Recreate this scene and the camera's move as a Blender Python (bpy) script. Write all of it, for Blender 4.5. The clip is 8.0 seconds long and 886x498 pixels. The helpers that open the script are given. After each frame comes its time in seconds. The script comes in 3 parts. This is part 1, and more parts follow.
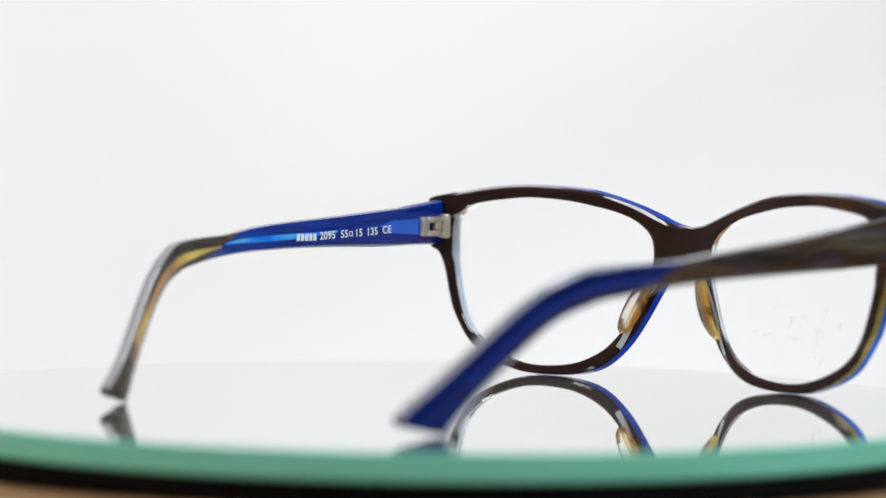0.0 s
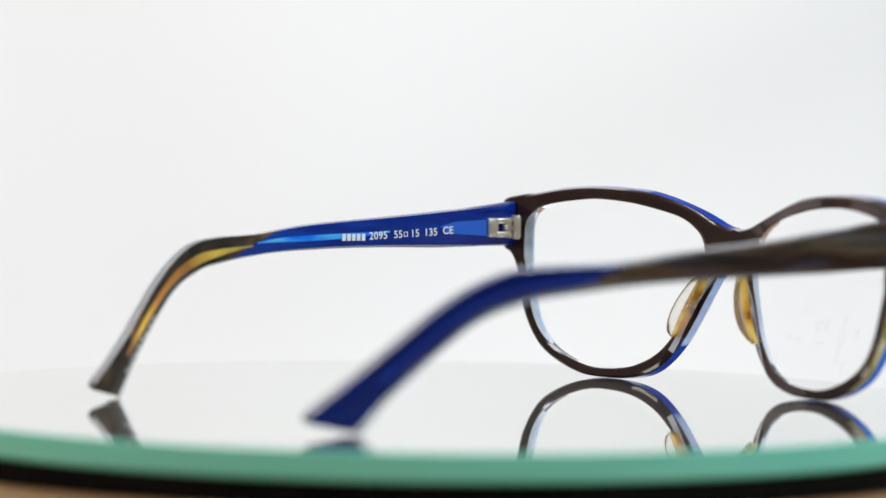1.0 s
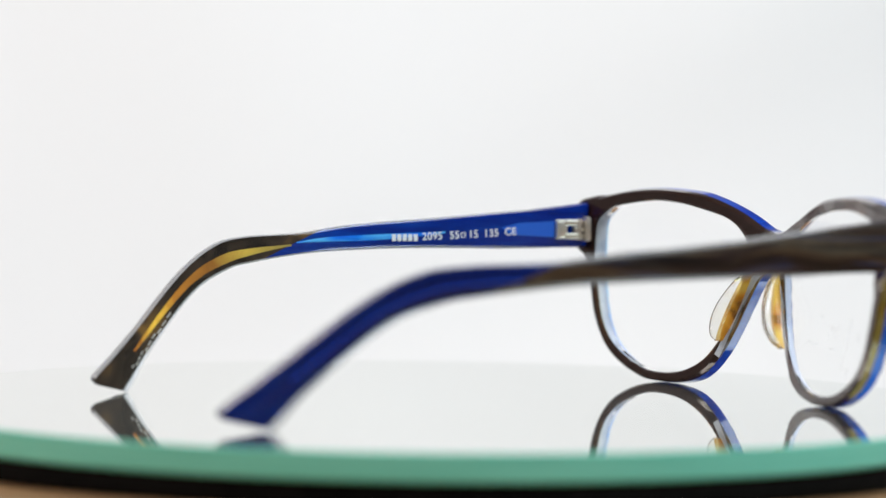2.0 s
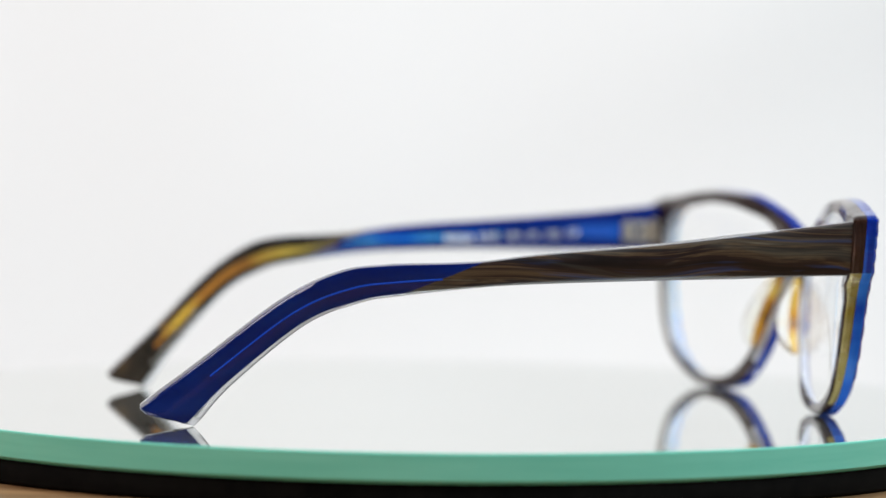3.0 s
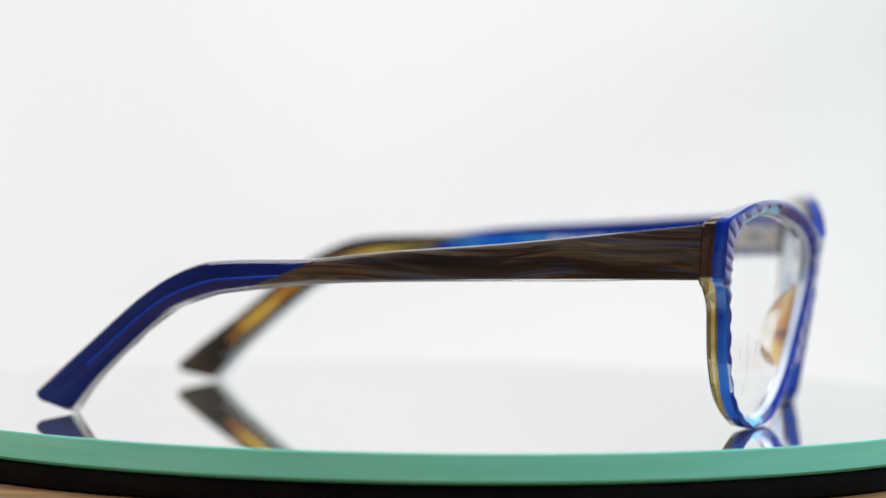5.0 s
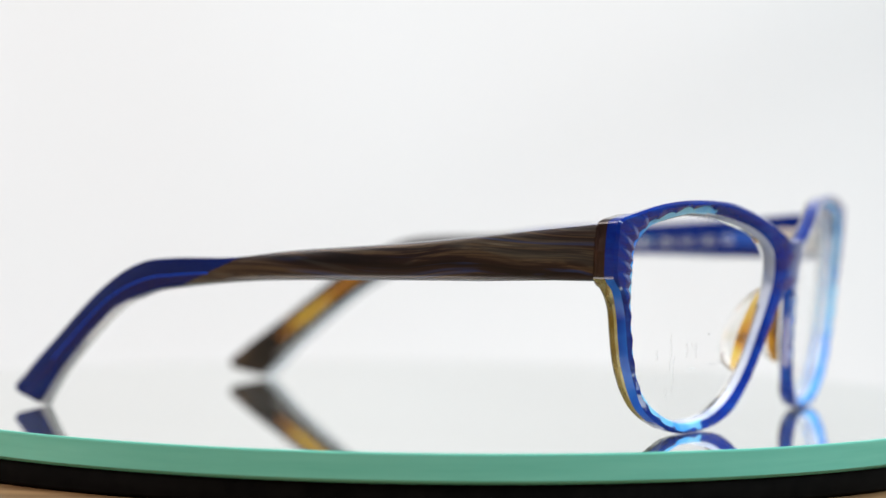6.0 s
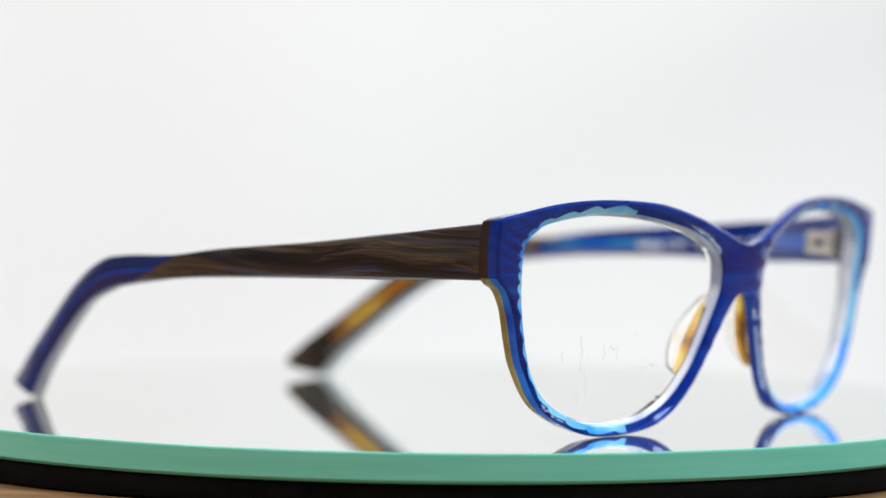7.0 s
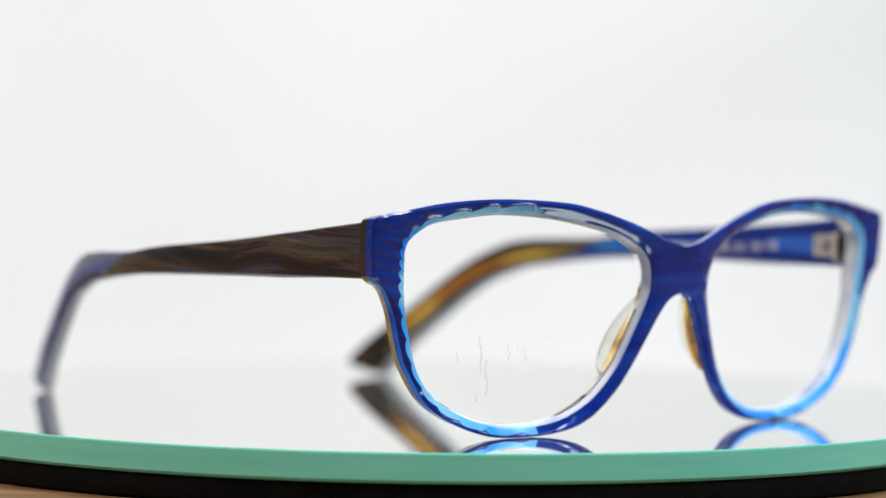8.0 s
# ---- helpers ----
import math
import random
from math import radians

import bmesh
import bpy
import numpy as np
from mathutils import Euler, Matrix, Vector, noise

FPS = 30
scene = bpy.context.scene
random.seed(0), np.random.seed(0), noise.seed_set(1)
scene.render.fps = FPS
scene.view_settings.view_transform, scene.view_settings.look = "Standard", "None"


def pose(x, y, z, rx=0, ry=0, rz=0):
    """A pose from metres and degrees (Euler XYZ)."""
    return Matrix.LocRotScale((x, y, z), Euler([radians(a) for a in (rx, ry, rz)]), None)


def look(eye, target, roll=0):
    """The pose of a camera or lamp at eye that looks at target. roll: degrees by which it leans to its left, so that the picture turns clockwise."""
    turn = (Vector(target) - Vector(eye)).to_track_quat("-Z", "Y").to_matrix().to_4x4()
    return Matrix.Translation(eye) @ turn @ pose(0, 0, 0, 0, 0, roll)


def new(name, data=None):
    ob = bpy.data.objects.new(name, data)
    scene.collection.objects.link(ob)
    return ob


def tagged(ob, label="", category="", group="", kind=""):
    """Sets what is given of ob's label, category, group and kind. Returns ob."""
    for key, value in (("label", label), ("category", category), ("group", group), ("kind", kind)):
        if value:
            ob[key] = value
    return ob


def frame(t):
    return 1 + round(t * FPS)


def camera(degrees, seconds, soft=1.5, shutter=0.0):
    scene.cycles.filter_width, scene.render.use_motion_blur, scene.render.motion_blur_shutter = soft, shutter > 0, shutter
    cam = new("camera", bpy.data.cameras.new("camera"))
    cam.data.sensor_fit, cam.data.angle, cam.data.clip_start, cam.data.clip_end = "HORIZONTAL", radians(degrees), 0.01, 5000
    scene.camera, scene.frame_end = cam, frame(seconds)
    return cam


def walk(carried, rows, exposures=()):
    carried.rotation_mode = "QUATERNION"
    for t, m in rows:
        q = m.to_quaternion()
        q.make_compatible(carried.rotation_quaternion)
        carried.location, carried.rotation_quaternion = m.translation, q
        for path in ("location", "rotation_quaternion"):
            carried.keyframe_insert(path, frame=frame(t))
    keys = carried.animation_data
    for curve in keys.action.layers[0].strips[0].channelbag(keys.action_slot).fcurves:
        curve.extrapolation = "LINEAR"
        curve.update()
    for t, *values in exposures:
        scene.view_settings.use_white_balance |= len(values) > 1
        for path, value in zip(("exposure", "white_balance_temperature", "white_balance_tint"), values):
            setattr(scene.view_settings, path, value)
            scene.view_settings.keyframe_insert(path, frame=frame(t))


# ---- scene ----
MM = 0.001
HEIGHT, DIST = 0.0577, 0.6903

# ---- camera: stands still on a tripod before the turntable ----
cam = camera(15.6, 8.0, soft=1.5)
EYE = Vector((0.0, -DIST, HEIGHT))
YAW, TILT, ROLL = radians(0.2036), radians(-2.1125), 0.803
AIM = Vector((math.sin(YAW) * math.cos(TILT), math.cos(YAW) * math.cos(TILT), math.sin(TILT)))
stand = look(EYE, EYE + AIM, ROLL)
walk(cam, [(0.0, stand), (8.0, stand)])

# a wide-open lens: only a thin slice is sharp, and the photographer pulls it nearer once
focus = new("focus_point")
focus.empty_display_size = 0.005
cam.data.dof.use_dof = True
cam.data.dof.focus_object = focus
cam.data.dof.aperture_fstop = 9.0

# ---- light ----
world = bpy.data.worlds.new("studio")
scene.world = world
world.use_nodes = True
world.node_tree.nodes["Background"].inputs[0].default_value = (0.9, 0.95, 1.0, 1)
world.node_tree.nodes["Background"].inputs[1].default_value = 0.1


def softbox(name, eye, target, size, watts, colour):
    data = bpy.data.lights.new(name, "AREA")
    data.shape, data.size, data.energy, data.color = "SQUARE", size, watts, colour
    ob = new(name, data)
    ob.matrix_world = look(eye, target)
    return ob


softbox("softbox_overhead", (0.05, 0.16, 1.0), (0.05, 0.12, 0.0), 0.32, 4.5, (0.97, 0.985, 1.0))
softbox("softbox_warm", (-0.95, -0.43, 1.22), (-0.1, 0.6, -0.15), 0.8, 17.0, (1.0, 0.885, 0.845))
softbox("softbox_cool", (0.95, -0.43, 1.22), (0.1, 0.6, -0.15), 0.8, 21.2, (0.805, 0.94, 1.0))
# Unseen fill lamp, added to even out the lower backdrop.
softbox("added_backdrop_fill", (0.0, 0.3, -0.55), (0.0, 0.62, -0.15), 0.35, 2.42, (1.0, 0.985, 0.99))
scene.view_settings.exposure = 0.0

# ---- materials ----


class Mat:
    """A node material with one Principled shader and short ways to feed it."""

    def __init__(self, name, **values):
        self.mat = bpy.data.materials.new(name)
        self.mat.use_nodes = True
        self.tree = self.mat.node_tree
        self.shader = self.tree.nodes["Principled BSDF"]
        for key, value in values.items():
            self.shader.inputs[key.replace("_", " ")].default_value = value

    def node(self, kind, **values):
        n = self.tree.nodes.new(kind)
        for key, value in values.items():
            n.inputs[key.replace("_", " ")].default_value = value
        return n

    def link(self, a, b):
        self.tree.links.new(a, b)

    def place(self, scale, turn=(0, 0, 0)):
        c = self.node("ShaderNodeTexCoord")
        m = self.node("ShaderNodeMapping")
        m.inputs["Scale"].default_value = scale
        m.inputs["Rotation"].default_value = turn
        self.link(c.outputs["Object"], m.inputs["Vector"])
        return m.outputs["Vector"]

    def noise(self, where, scale, detail=4.0, rough=0.55, bend=0.0):
        n = self.node("ShaderNodeTexNoise", Scale=scale, Detail=detail, Roughness=rough, Distortion=bend)
        self.link(where, n.inputs["Vector"])
        return n.outputs["Fac"]

    def ramp(self, fac, stops):
        r = self.node("ShaderNodeValToRGB")
        e = r.color_ramp.elements
        while len(e) < len(stops):
            e.new(0.5)
        for x, (at, col) in zip(e, stops):
            x.position, x.color = at, (*col, 1)
        self.link(fac, r.inputs["Fac"])
        return r.outputs["Color"]

    def mix(self, fac, a, b):
        m = self.node("ShaderNodeMix")
        m.data_type = "RGBA"
        for sock, value in ((m.inputs[0], fac), (m.inputs[6], a), (m.inputs[7], b)):
            if isinstance(value, tuple):
                sock.default_value = (*value, 1)
            elif isinstance(value, float):
                sock.default_value = value
            else:
                self.link(value, sock)
        return m.outputs[2]

    def colour(self, socket):
        self.link(socket, self.shader.inputs["Base Color"])

    def bump(self, height, strength, distance):
        b = self.node("ShaderNodeBump", Strength=strength, Distance=distance)
        self.link(height, b.inputs["Height"])
        self.link(b.outputs["Normal"], self.shader.inputs["Normal"])


def blue_acetate(name, low, high, tone=1.0):
    m = Mat(name, Roughness=0.07, IOR=1.36, Transmission_Weight=0.5, Specular_IOR_Level=0.45, Coat_Weight=0.4, Coat_Roughness=0.1)
    f = m.noise(m.place((60, 60, 420)), 1.0, 5.0, 0.6, 1.2)
    g = m.noise(m.place((13, 28, 150)), 1.0, 2.0, 0.5, 0.8)
    deep = m.ramp(f, [(0.25, (0.002, 0.026, 0.34)), (0.5, (0.003, 0.045, 0.5)), (0.75, (0.006, 0.08, 0.66))])
    light = m.ramp(f, [(0.25, (0.003, 0.06, 0.6)), (0.5, (0.006, 0.11, 0.75)), (0.75, (0.015, 0.2, 0.9))])
    m.colour(m.mix(1 - tone, m.mix(m.ramp(g, [(low, (0, 0, 0)), (high, (1, 1, 1))]), deep, light), (0.006, 0.006, 0.05)))
    m.bump(f, 0.12, 0.0003)
    return m.mat


# Lighter layer under the blue, with light through the bevels put into its colour.
def lit_crystal():
    m = Mat("lit_bevel_crystal", Roughness=0.2, IOR=1.4, Specular_IOR_Level=0.25)
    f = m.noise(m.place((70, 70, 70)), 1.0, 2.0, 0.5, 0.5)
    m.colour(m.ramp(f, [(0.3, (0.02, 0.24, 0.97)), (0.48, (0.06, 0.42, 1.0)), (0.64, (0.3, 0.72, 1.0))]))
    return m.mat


def tortoise(name, dark, scale=(55, 55, 90), turn=0, clear=0.9):
    m = Mat(name, Roughness=0.07, IOR=1.3, Transmission_Weight=clear, Specular_IOR_Level=0.3, Coat_Weight=0.6, Coat_Roughness=0.12)
    f = m.noise(m.place(scale, (0, radians(turn), 0)), 1.0, 3.0, 0.5, 1.3)
    m.colour(m.ramp(f, [(dark - 0.14, (0.042, 0.018, 0.012)), (dark, (0.1, 0.038, 0.02)),
                        (dark + 0.08, (0.5, 0.19, 0.025)), (dark + 0.18, (0.88, 0.6, 0.15))]))
    return m.mat


def streaked_horn():
    m = Mat("streaked_horn", Roughness=0.35, IOR=1.35, Coat_Weight=0.25, Coat_Roughness=0.04)
    sway = m.noise(m.place((30, 20, 45)), 1.0, 1.0, 0.4)
    lift = m.node("ShaderNodeMath")
    lift.operation = "MULTIPLY_ADD"
    lift.inputs[1].default_value, lift.inputs[2].default_value = 4.2, -2.1
    m.link(sway, lift.inputs[0])
    shift = m.node("ShaderNodeCombineXYZ")
    m.link(lift.outputs[0], shift.inputs["Z"])

    def flow(scale, turn):
        add = m.node("ShaderNodeVectorMath")
        m.link(m.place(scale, (0, radians(turn), 0)), add.inputs[0])
        m.link(shift.outputs[0], add.inputs[1])
        return add.outputs[0]
    f = m.noise(flow((17, 40, 420), 4), 1.0, 5.0, 0.6, 1.1)
    base = m.ramp(f, [(0.38, (0.007, 0.0035, 0.003)), (0.5, (0.024, 0.011, 0.008)), (0.56, (0.1, 0.062, 0.03)),
                      (0.6, (0.03, 0.016, 0.011)), (0.7, (0.16, 0.13, 0.09))])
    g = m.noise(flow((24, 40, 420), -4), 1.0, 3.0, 0.55, 0.9)
    h = m.noise(flow((20, 40, 170), 6), 1.0, 3.0, 0.55, 1.0)
    base = m.mix(m.ramp(h, [(0.47, (0, 0, 0)), (0.66, (0.62, 0.62, 0.62))]), base, m.ramp(f, [(0.3, (0.02, 0.027, 0.035)), (0.6, (0.125, 0.125, 0.095))]))
    m.colour(m.mix(m.ramp(g, [(0.6, (0, 0, 0)), (0.72, (0.8, 0.8, 0.8))]), base, (0.02, 0.045, 0.14)))
    m.bump(f, 0.15, 0.0002)
    return m.mat


def clear_lens():
    return Mat("clear_lens", Base_Color=(1.0, 1.0, 1.0, 1), Roughness=0.0, IOR=1.12, Transmission_Weight=1.0).mat


def steel():
    m = Mat("brushed_nickel", Base_Color=(0.82, 0.77, 0.68, 1), Metallic=1.0, Roughness=0.36)
    m.bump(m.noise(m.place((400, 400, 3000)), 1.0), 0.1, 0.0002)
    return m.mat


def mirror():
    m = Mat("silvered_glass", Metallic=0.94, Roughness=0.025)
    f = m.noise(m.place((30, 30, 30)), 1.0, 6.0)
    m.colour(m.ramp(f, [(0.3, (0.79, 0.82, 0.78)), (0.7, (0.82, 0.845, 0.81))]))
    return m.mat


def green_edge():
    m = Mat("green_glass_edge", Roughness=0.12, IOR=1.5, Coat_Weight=0.4)
    f = m.noise(m.place((25, 25, 400)), 1.0, 4.0)
    m.colour(m.ramp(f, [(0.3, (0.17, 0.68, 0.53)), (0.7, (0.23, 0.77, 0.61))]))
    return m.mat


def black_plastic():
    m = Mat("black_plastic", Roughness=0.6, Specular_IOR_Level=0.05)
    f = m.noise(m.place((200, 200, 200)), 1.0, 5.0)
    m.colour(m.ramp(f, [(0.3, (0.002, 0.002, 0.002)), (0.7, (0.006, 0.0055, 0.005))]))
    return m.mat


def oak():
    m = Mat("oak_tabletop", Roughness=0.45)
    f = m.noise(m.place((6, 90, 20)), 1.0, 6.0, 0.6, 0.8)
    m.colour(m.ramp(f, [(0.3, (0.12, 0.06, 0.024)), (0.55, (0.27, 0.145, 0.062)), (0.75, (0.4, 0.24, 0.11))]))
    m.bump(f, 0.2, 0.001)
    return m.mat


def paper():
    m = Mat("white_backdrop_paper", Roughness=0.9)
    f = m.noise(m.place((2.2, 2.2, 1.6)), 1.0, 3.0, 0.5)
    g = m.noise(m.place((160, 160, 160)), 1.0, 4.0)
    m.colour(m.ramp(f, [(0.3, (0.80, 0.80, 0.80)), (0.7, (0.85, 0.85, 0.85))]))
    m.bump(g, 0.05, 0.001)
    return m.mat


def wall_paint():
    m = Mat("grey_wall_paint", Roughness=0.85)
    f = m.noise(m.place((3, 3, 3)), 1.0, 5.0)
    m.colour(m.ramp(f, [(0.3, (0.42, 0.42, 0.425)), (0.7, (0.48, 0.48, 0.485))]))
    return m.mat


def floor_boards():
    m = Mat("grey_floor", Roughness=0.5)
    f = m.noise(m.place((2, 30, 5)), 1.0, 5.0)
    m.colour(m.ramp(f, [(0.3, (0.3, 0.28, 0.25)), (0.7, (0.42, 0.4, 0.36))]))
    return m.mat


LIT_CRYSTAL = lit_crystal()
INSIDE = blue_acetate("deep_blue_acetate", 0.5, 0.75, 0.72)
BLUE, NAVY, HORN, LENS, STEEL = blue_acetate("blue_acetate", 0.44, 0.72, 0.88), blue_acetate("navy_acetate", 0.55, 0.85, 0.34), streaked_horn(), clear_lens(), steel()


def honey(name, clear, stops, rough=0.1):
    m = Mat(name, Roughness=rough, IOR=1.3, Transmission_Weight=clear, Specular_IOR_Level=0.3)
    m.colour(m.ramp(m.noise(m.place((60, 60, 90)), 1.0, 2.0, 0.5, 1.0), stops))
    return m.mat


def backlit_core():
    """The core under the tortoise, the tip's backlit glow put into its colour: olive by the splice, brown in the bend,
    gold low down, grey at the end.
    """
    m = Mat("backlit_core", Roughness=0.15, Specular_IOR_Level=0.3)
    split = m.node("ShaderNodeSeparateXYZ")
    m.link(m.place((18.5, 1, 1)), split.inputs[0])
    along = m.node("ShaderNodeMath")
    along.operation = "MULTIPLY_ADD"
    along.inputs[1].default_value = 0.16
    m.link(m.noise(m.place((160, 60, 160)), 1.0, 3.0, 0.6, 1.0), along.inputs[0])
    m.link(split.outputs["X"], along.inputs[2])
    shift = m.node("ShaderNodeMath")
    shift.operation = "ADD"
    shift.inputs[1].default_value = 2.42
    m.link(along.outputs[0], shift.inputs[0])
    m.colour(m.ramp(shift.outputs[0], [(0.06, (0.1, 0.085, 0.06)), (0.15, (0.42, 0.13, 0.02)), (0.25, (0.95, 0.58, 0.07)), (0.36, (0.52, 0.2, 0.03)),
                                       (0.55, (0.3, 0.12, 0.025)), (0.72, (0.62, 0.42, 0.07)), (0.88, (0.34, 0.25, 0.06))]))
    return m.mat


HONEY = honey("honey_acetate", 0.7, [(0.32, (0.62, 0.4, 0.04)), (0.58, (0.9, 0.74, 0.22))])
TIP = honey("smoky_tortoise_acetate", 0.3, [(0.35, (0.03, 0.023, 0.018)), (0.58, (0.07, 0.05, 0.036)), (0.74, (0.28, 0.15, 0.045))])
# Pale tone paints the backdrop light that shows through clear rim walls.
PALE_LIT = honey("pale_lit_acetate", 0.4, [(0.3, (0.42, 0.52, 0.74)), (0.6, (0.82, 0.87, 0.95))])
PAD = honey("clear_acetate_wing", 0.95, [(0.36, (0.9, 0.84, 0.7)), (0.5, (0.97, 0.96, 0.93))], 0.05)
ROOT = honey("golden_amber_acetate", 0.6, [(0.36, (0.1, 0.04, 0.015)), (0.46, (0.65, 0.29, 0.03)), (0.6, (0.96, 0.7, 0.14))])
MIDBLUE = honey("mid_blue_acetate", 0.15, [(0.35, (0.006, 0.06, 0.52)), (0.62, (0.025, 0.2, 0.82))], 0.2)
GOLD = backlit_core()
SKY = honey("sky_blue_core", 0.2, [(0.35, (0.006, 0.08, 0.75)), (0.5, (0.02, 0.25, 0.95)), (0.65, (0.1, 0.5, 0.98))])
TORTOISE, AMBER = tortoise("tortoise_acetate", 0.7, clear=0.5), tortoise("amber_tortoise_acetate", 0.27)
MIRROR, GREEN, BLACK, OAK, PAPER = mirror(), green_edge(), black_plastic(), oak(), paper()
PAINT, FLOOR = wall_paint(), floor_boards()
PRINT = Mat("white_print", Base_Color=(0.75, 0.78, 0.82, 1), Roughness=0.5).mat
INK = Mat("clear_white_ink", Base_Color=(1.0, 1.0, 1.0, 1), Roughness=0.25, IOR=1.04, Transmission_Weight=0.85).mat
WORN = Mat("worn_grey_print", Base_Color=(0.4, 0.38, 0.35, 1), Roughness=0.6).mat
# Whitish base puts the temple edges' sheen into the colour.
CLEAR_SHEEN = Mat("clear_acetate", Base_Color=(0.93, 0.94, 0.97, 1), Roughness=0.04, IOR=1.22, Transmission_Weight=0.7, Coat_Weight=0.6).mat
CORE = Mat("blue_core_wire", Base_Color=(0.008, 0.07, 0.55, 1), Roughness=0.5, Specular_IOR_Level=0.1).mat
PLAQUE = Mat("pale_blue_inlay", Base_Color=(0.02, 0.11, 0.55, 1), Roughness=0.2, Coat_Weight=0.3).mat

# ---- mesh helpers ----


def mesh_of(name, bm, *materials, smooth=None):
    bmesh.ops.recalc_face_normals(bm, faces=bm.faces[:])
    if smooth is not None:
        for f in bm.faces:
            f.smooth = True
        for e in bm.edges:
            if len(e.link_faces) == 2 and e.calc_face_angle(0) > radians(smooth):
                e.smooth = False
    me = bpy.data.meshes.new(name)
    bm.to_mesh(me)
    bm.free()
    for m in materials:
        me.materials.append(m)
    return me


def part(name, bm, material, parent, label="", smooth=None, at=None):
    mats = material if isinstance(material, tuple) else (material,)
    ob = new(name, mesh_of(name, bm, *mats, smooth=smooth))
    ob.parent = parent
    if at is not None:
        ob.matrix_basis = at
    return tagged(ob, label)


def box(bm, lo, hi, bevel=0.0):
    made = bmesh.ops.create_cube(bm, size=1.0)["verts"]
    size, mid = Vector(hi) - Vector(lo), (Vector(hi) + Vector(lo)) / 2
    for v in made:
        v.co = Vector(v.co[i] * size[i] for i in range(3)) + mid
    if bevel:
        edges = list({e for v in made for e in v.link_edges})
        bmesh.ops.bevel(bm, geom=edges, offset=bevel, segments=2, affect="EDGES", profile=0.5)


def curve(points, steps, closed=False):
    """A smooth line through the points, with so many steps from one to the next."""
    p = np.array(points, float)
    n = len(p)
    out = []
    for i in range(n if closed else n - 1):
        a, b, c, d = ((p[(i + k) % n] for k in (-1, 0, 1, 2)) if closed else
                      (p[min(max(i + k, 0), n - 1)] for k in (-1, 0, 1, 2)))
        for t in np.arange(steps) / steps:
            out.append(0.5 * (2 * b + (c - a) * t + (2 * a - 5 * b + 4 * c - d) * t * t + (3 * b - a - 3 * c + d) * t ** 3))
    if not closed:
        out.append(p[-1])
    return np.array(out)


def lathe(bm, profile, segments, slots=None):
    """Turn a profile of (radius, height) round the z axis."""
    rings = []
    for r, z in profile:
        if r < 1e-9:
            rings.append([bm.verts.new((0, 0, z))])
        else:
            rings.append([bm.verts.new((r * math.cos(k * math.tau / segments), r * math.sin(k * math.tau / segments), z))
                          for k in range(segments)])
    for j, (a, b) in enumerate(zip(rings, rings[1:])):
        for k in range(segments):
            q = [a[k % len(a)], a[(k + 1) % len(a)], b[(k + 1) % len(b)], b[k % len(b)]]
            f = bm.faces.new(list(dict.fromkeys(q)))
            if slots:
                f.material_index = slots[j]


# ---- room and backdrop ----


def build_room():
    floor_z, top, x, back, front = -0.761, 1.75, 2.0, 1.5, -2.0
    for name, lo, hi, mat, label in (
            ("floor", (-x, front, floor_z - 0.05), (x, back, floor_z), FLOOR, "plain grey floor under the table"),
            ("ceiling", (-x, front, top), (x, back, top + 0.05), PAINT, "plain light grey painted ceiling of the room"),
            ("wall_north", (-x, back, floor_z), (x, back + 0.1, top), PAINT, "plain light grey painted wall behind the backdrop"),
            ("wall_south", (-x, front - 0.1, floor_z), (x, front, top), PAINT, "plain light grey painted wall behind the camera"),
            ("wall_east", (x, front, floor_z), (x + 0.1, back, top), PAINT, "plain light grey painted side wall of room"),
            ("wall_west", (-x - 0.1, front, floor_z), (-x, back, top), PAINT, "plain light grey painted side wall of room")):
        bm = bmesh.new()
        box(bm, lo, hi)
        tagged(new(name, mesh_of(name, bm, mat)), label, "room", kind="structure")


def build_backdrop():
    bm = bmesh.new()
    side = [(0.62, z) for z in np.linspace(0.36, -0.35, 48)] + [(0.62 + 0.3 * (1 - math.cos(a)) * -1, -0.35 - 0.38 * math.sin(a))
                                           for a in np.linspace(0.15, math.pi / 2, 10)]
    rows = []

    # Waves and a slanting step shape the backdrop's soft diagonal shade band.
    def ripple(x, z):
        shade_step = math.tanh((0.91 * (z - 0.083) - 0.4 * (x - 0.141)) / 0.03)
        return (0.006 * math.sin(3.1 * x + z) + 0.0035 * math.sin(13 * (x * 0.75 - z) - 0.6)
                + 0.0015 * math.sin(31 * x + 9 * z) - 0.004 * shade_step)
    for x in np.linspace(-1.0, 1.0, 101):
        rows.append([(bm.verts.new((x, y + ripple(x, z), z)), bm.verts.new((x, y + 0.004 + ripple(x, z), z - 0.002))) for y, z in side])
    n = len(side)
    for a, b in zip(rows, rows[1:]):
        for k in range(n - 1):
            for w in (0, 1):
                bm.faces.new((a[k][w], a[k + 1][w], b[k + 1][w], b[k][w]))
        for k in (0, n - 1):
            bm.faces.new((a[k][0], a[k][1], b[k][1], b[k][0]))
    for r in (rows[0], rows[-1]):
        for k in range(n - 1):
            bm.faces.new((r[k][0], r[k][1], r[k + 1][1], r[k + 1][0]))
    tagged(new("backdrop", mesh_of("backdrop", bm, PAPER, smooth=40)), "seamless white paper backdrop behind the turntable",
           "backdrop", kind="structure")


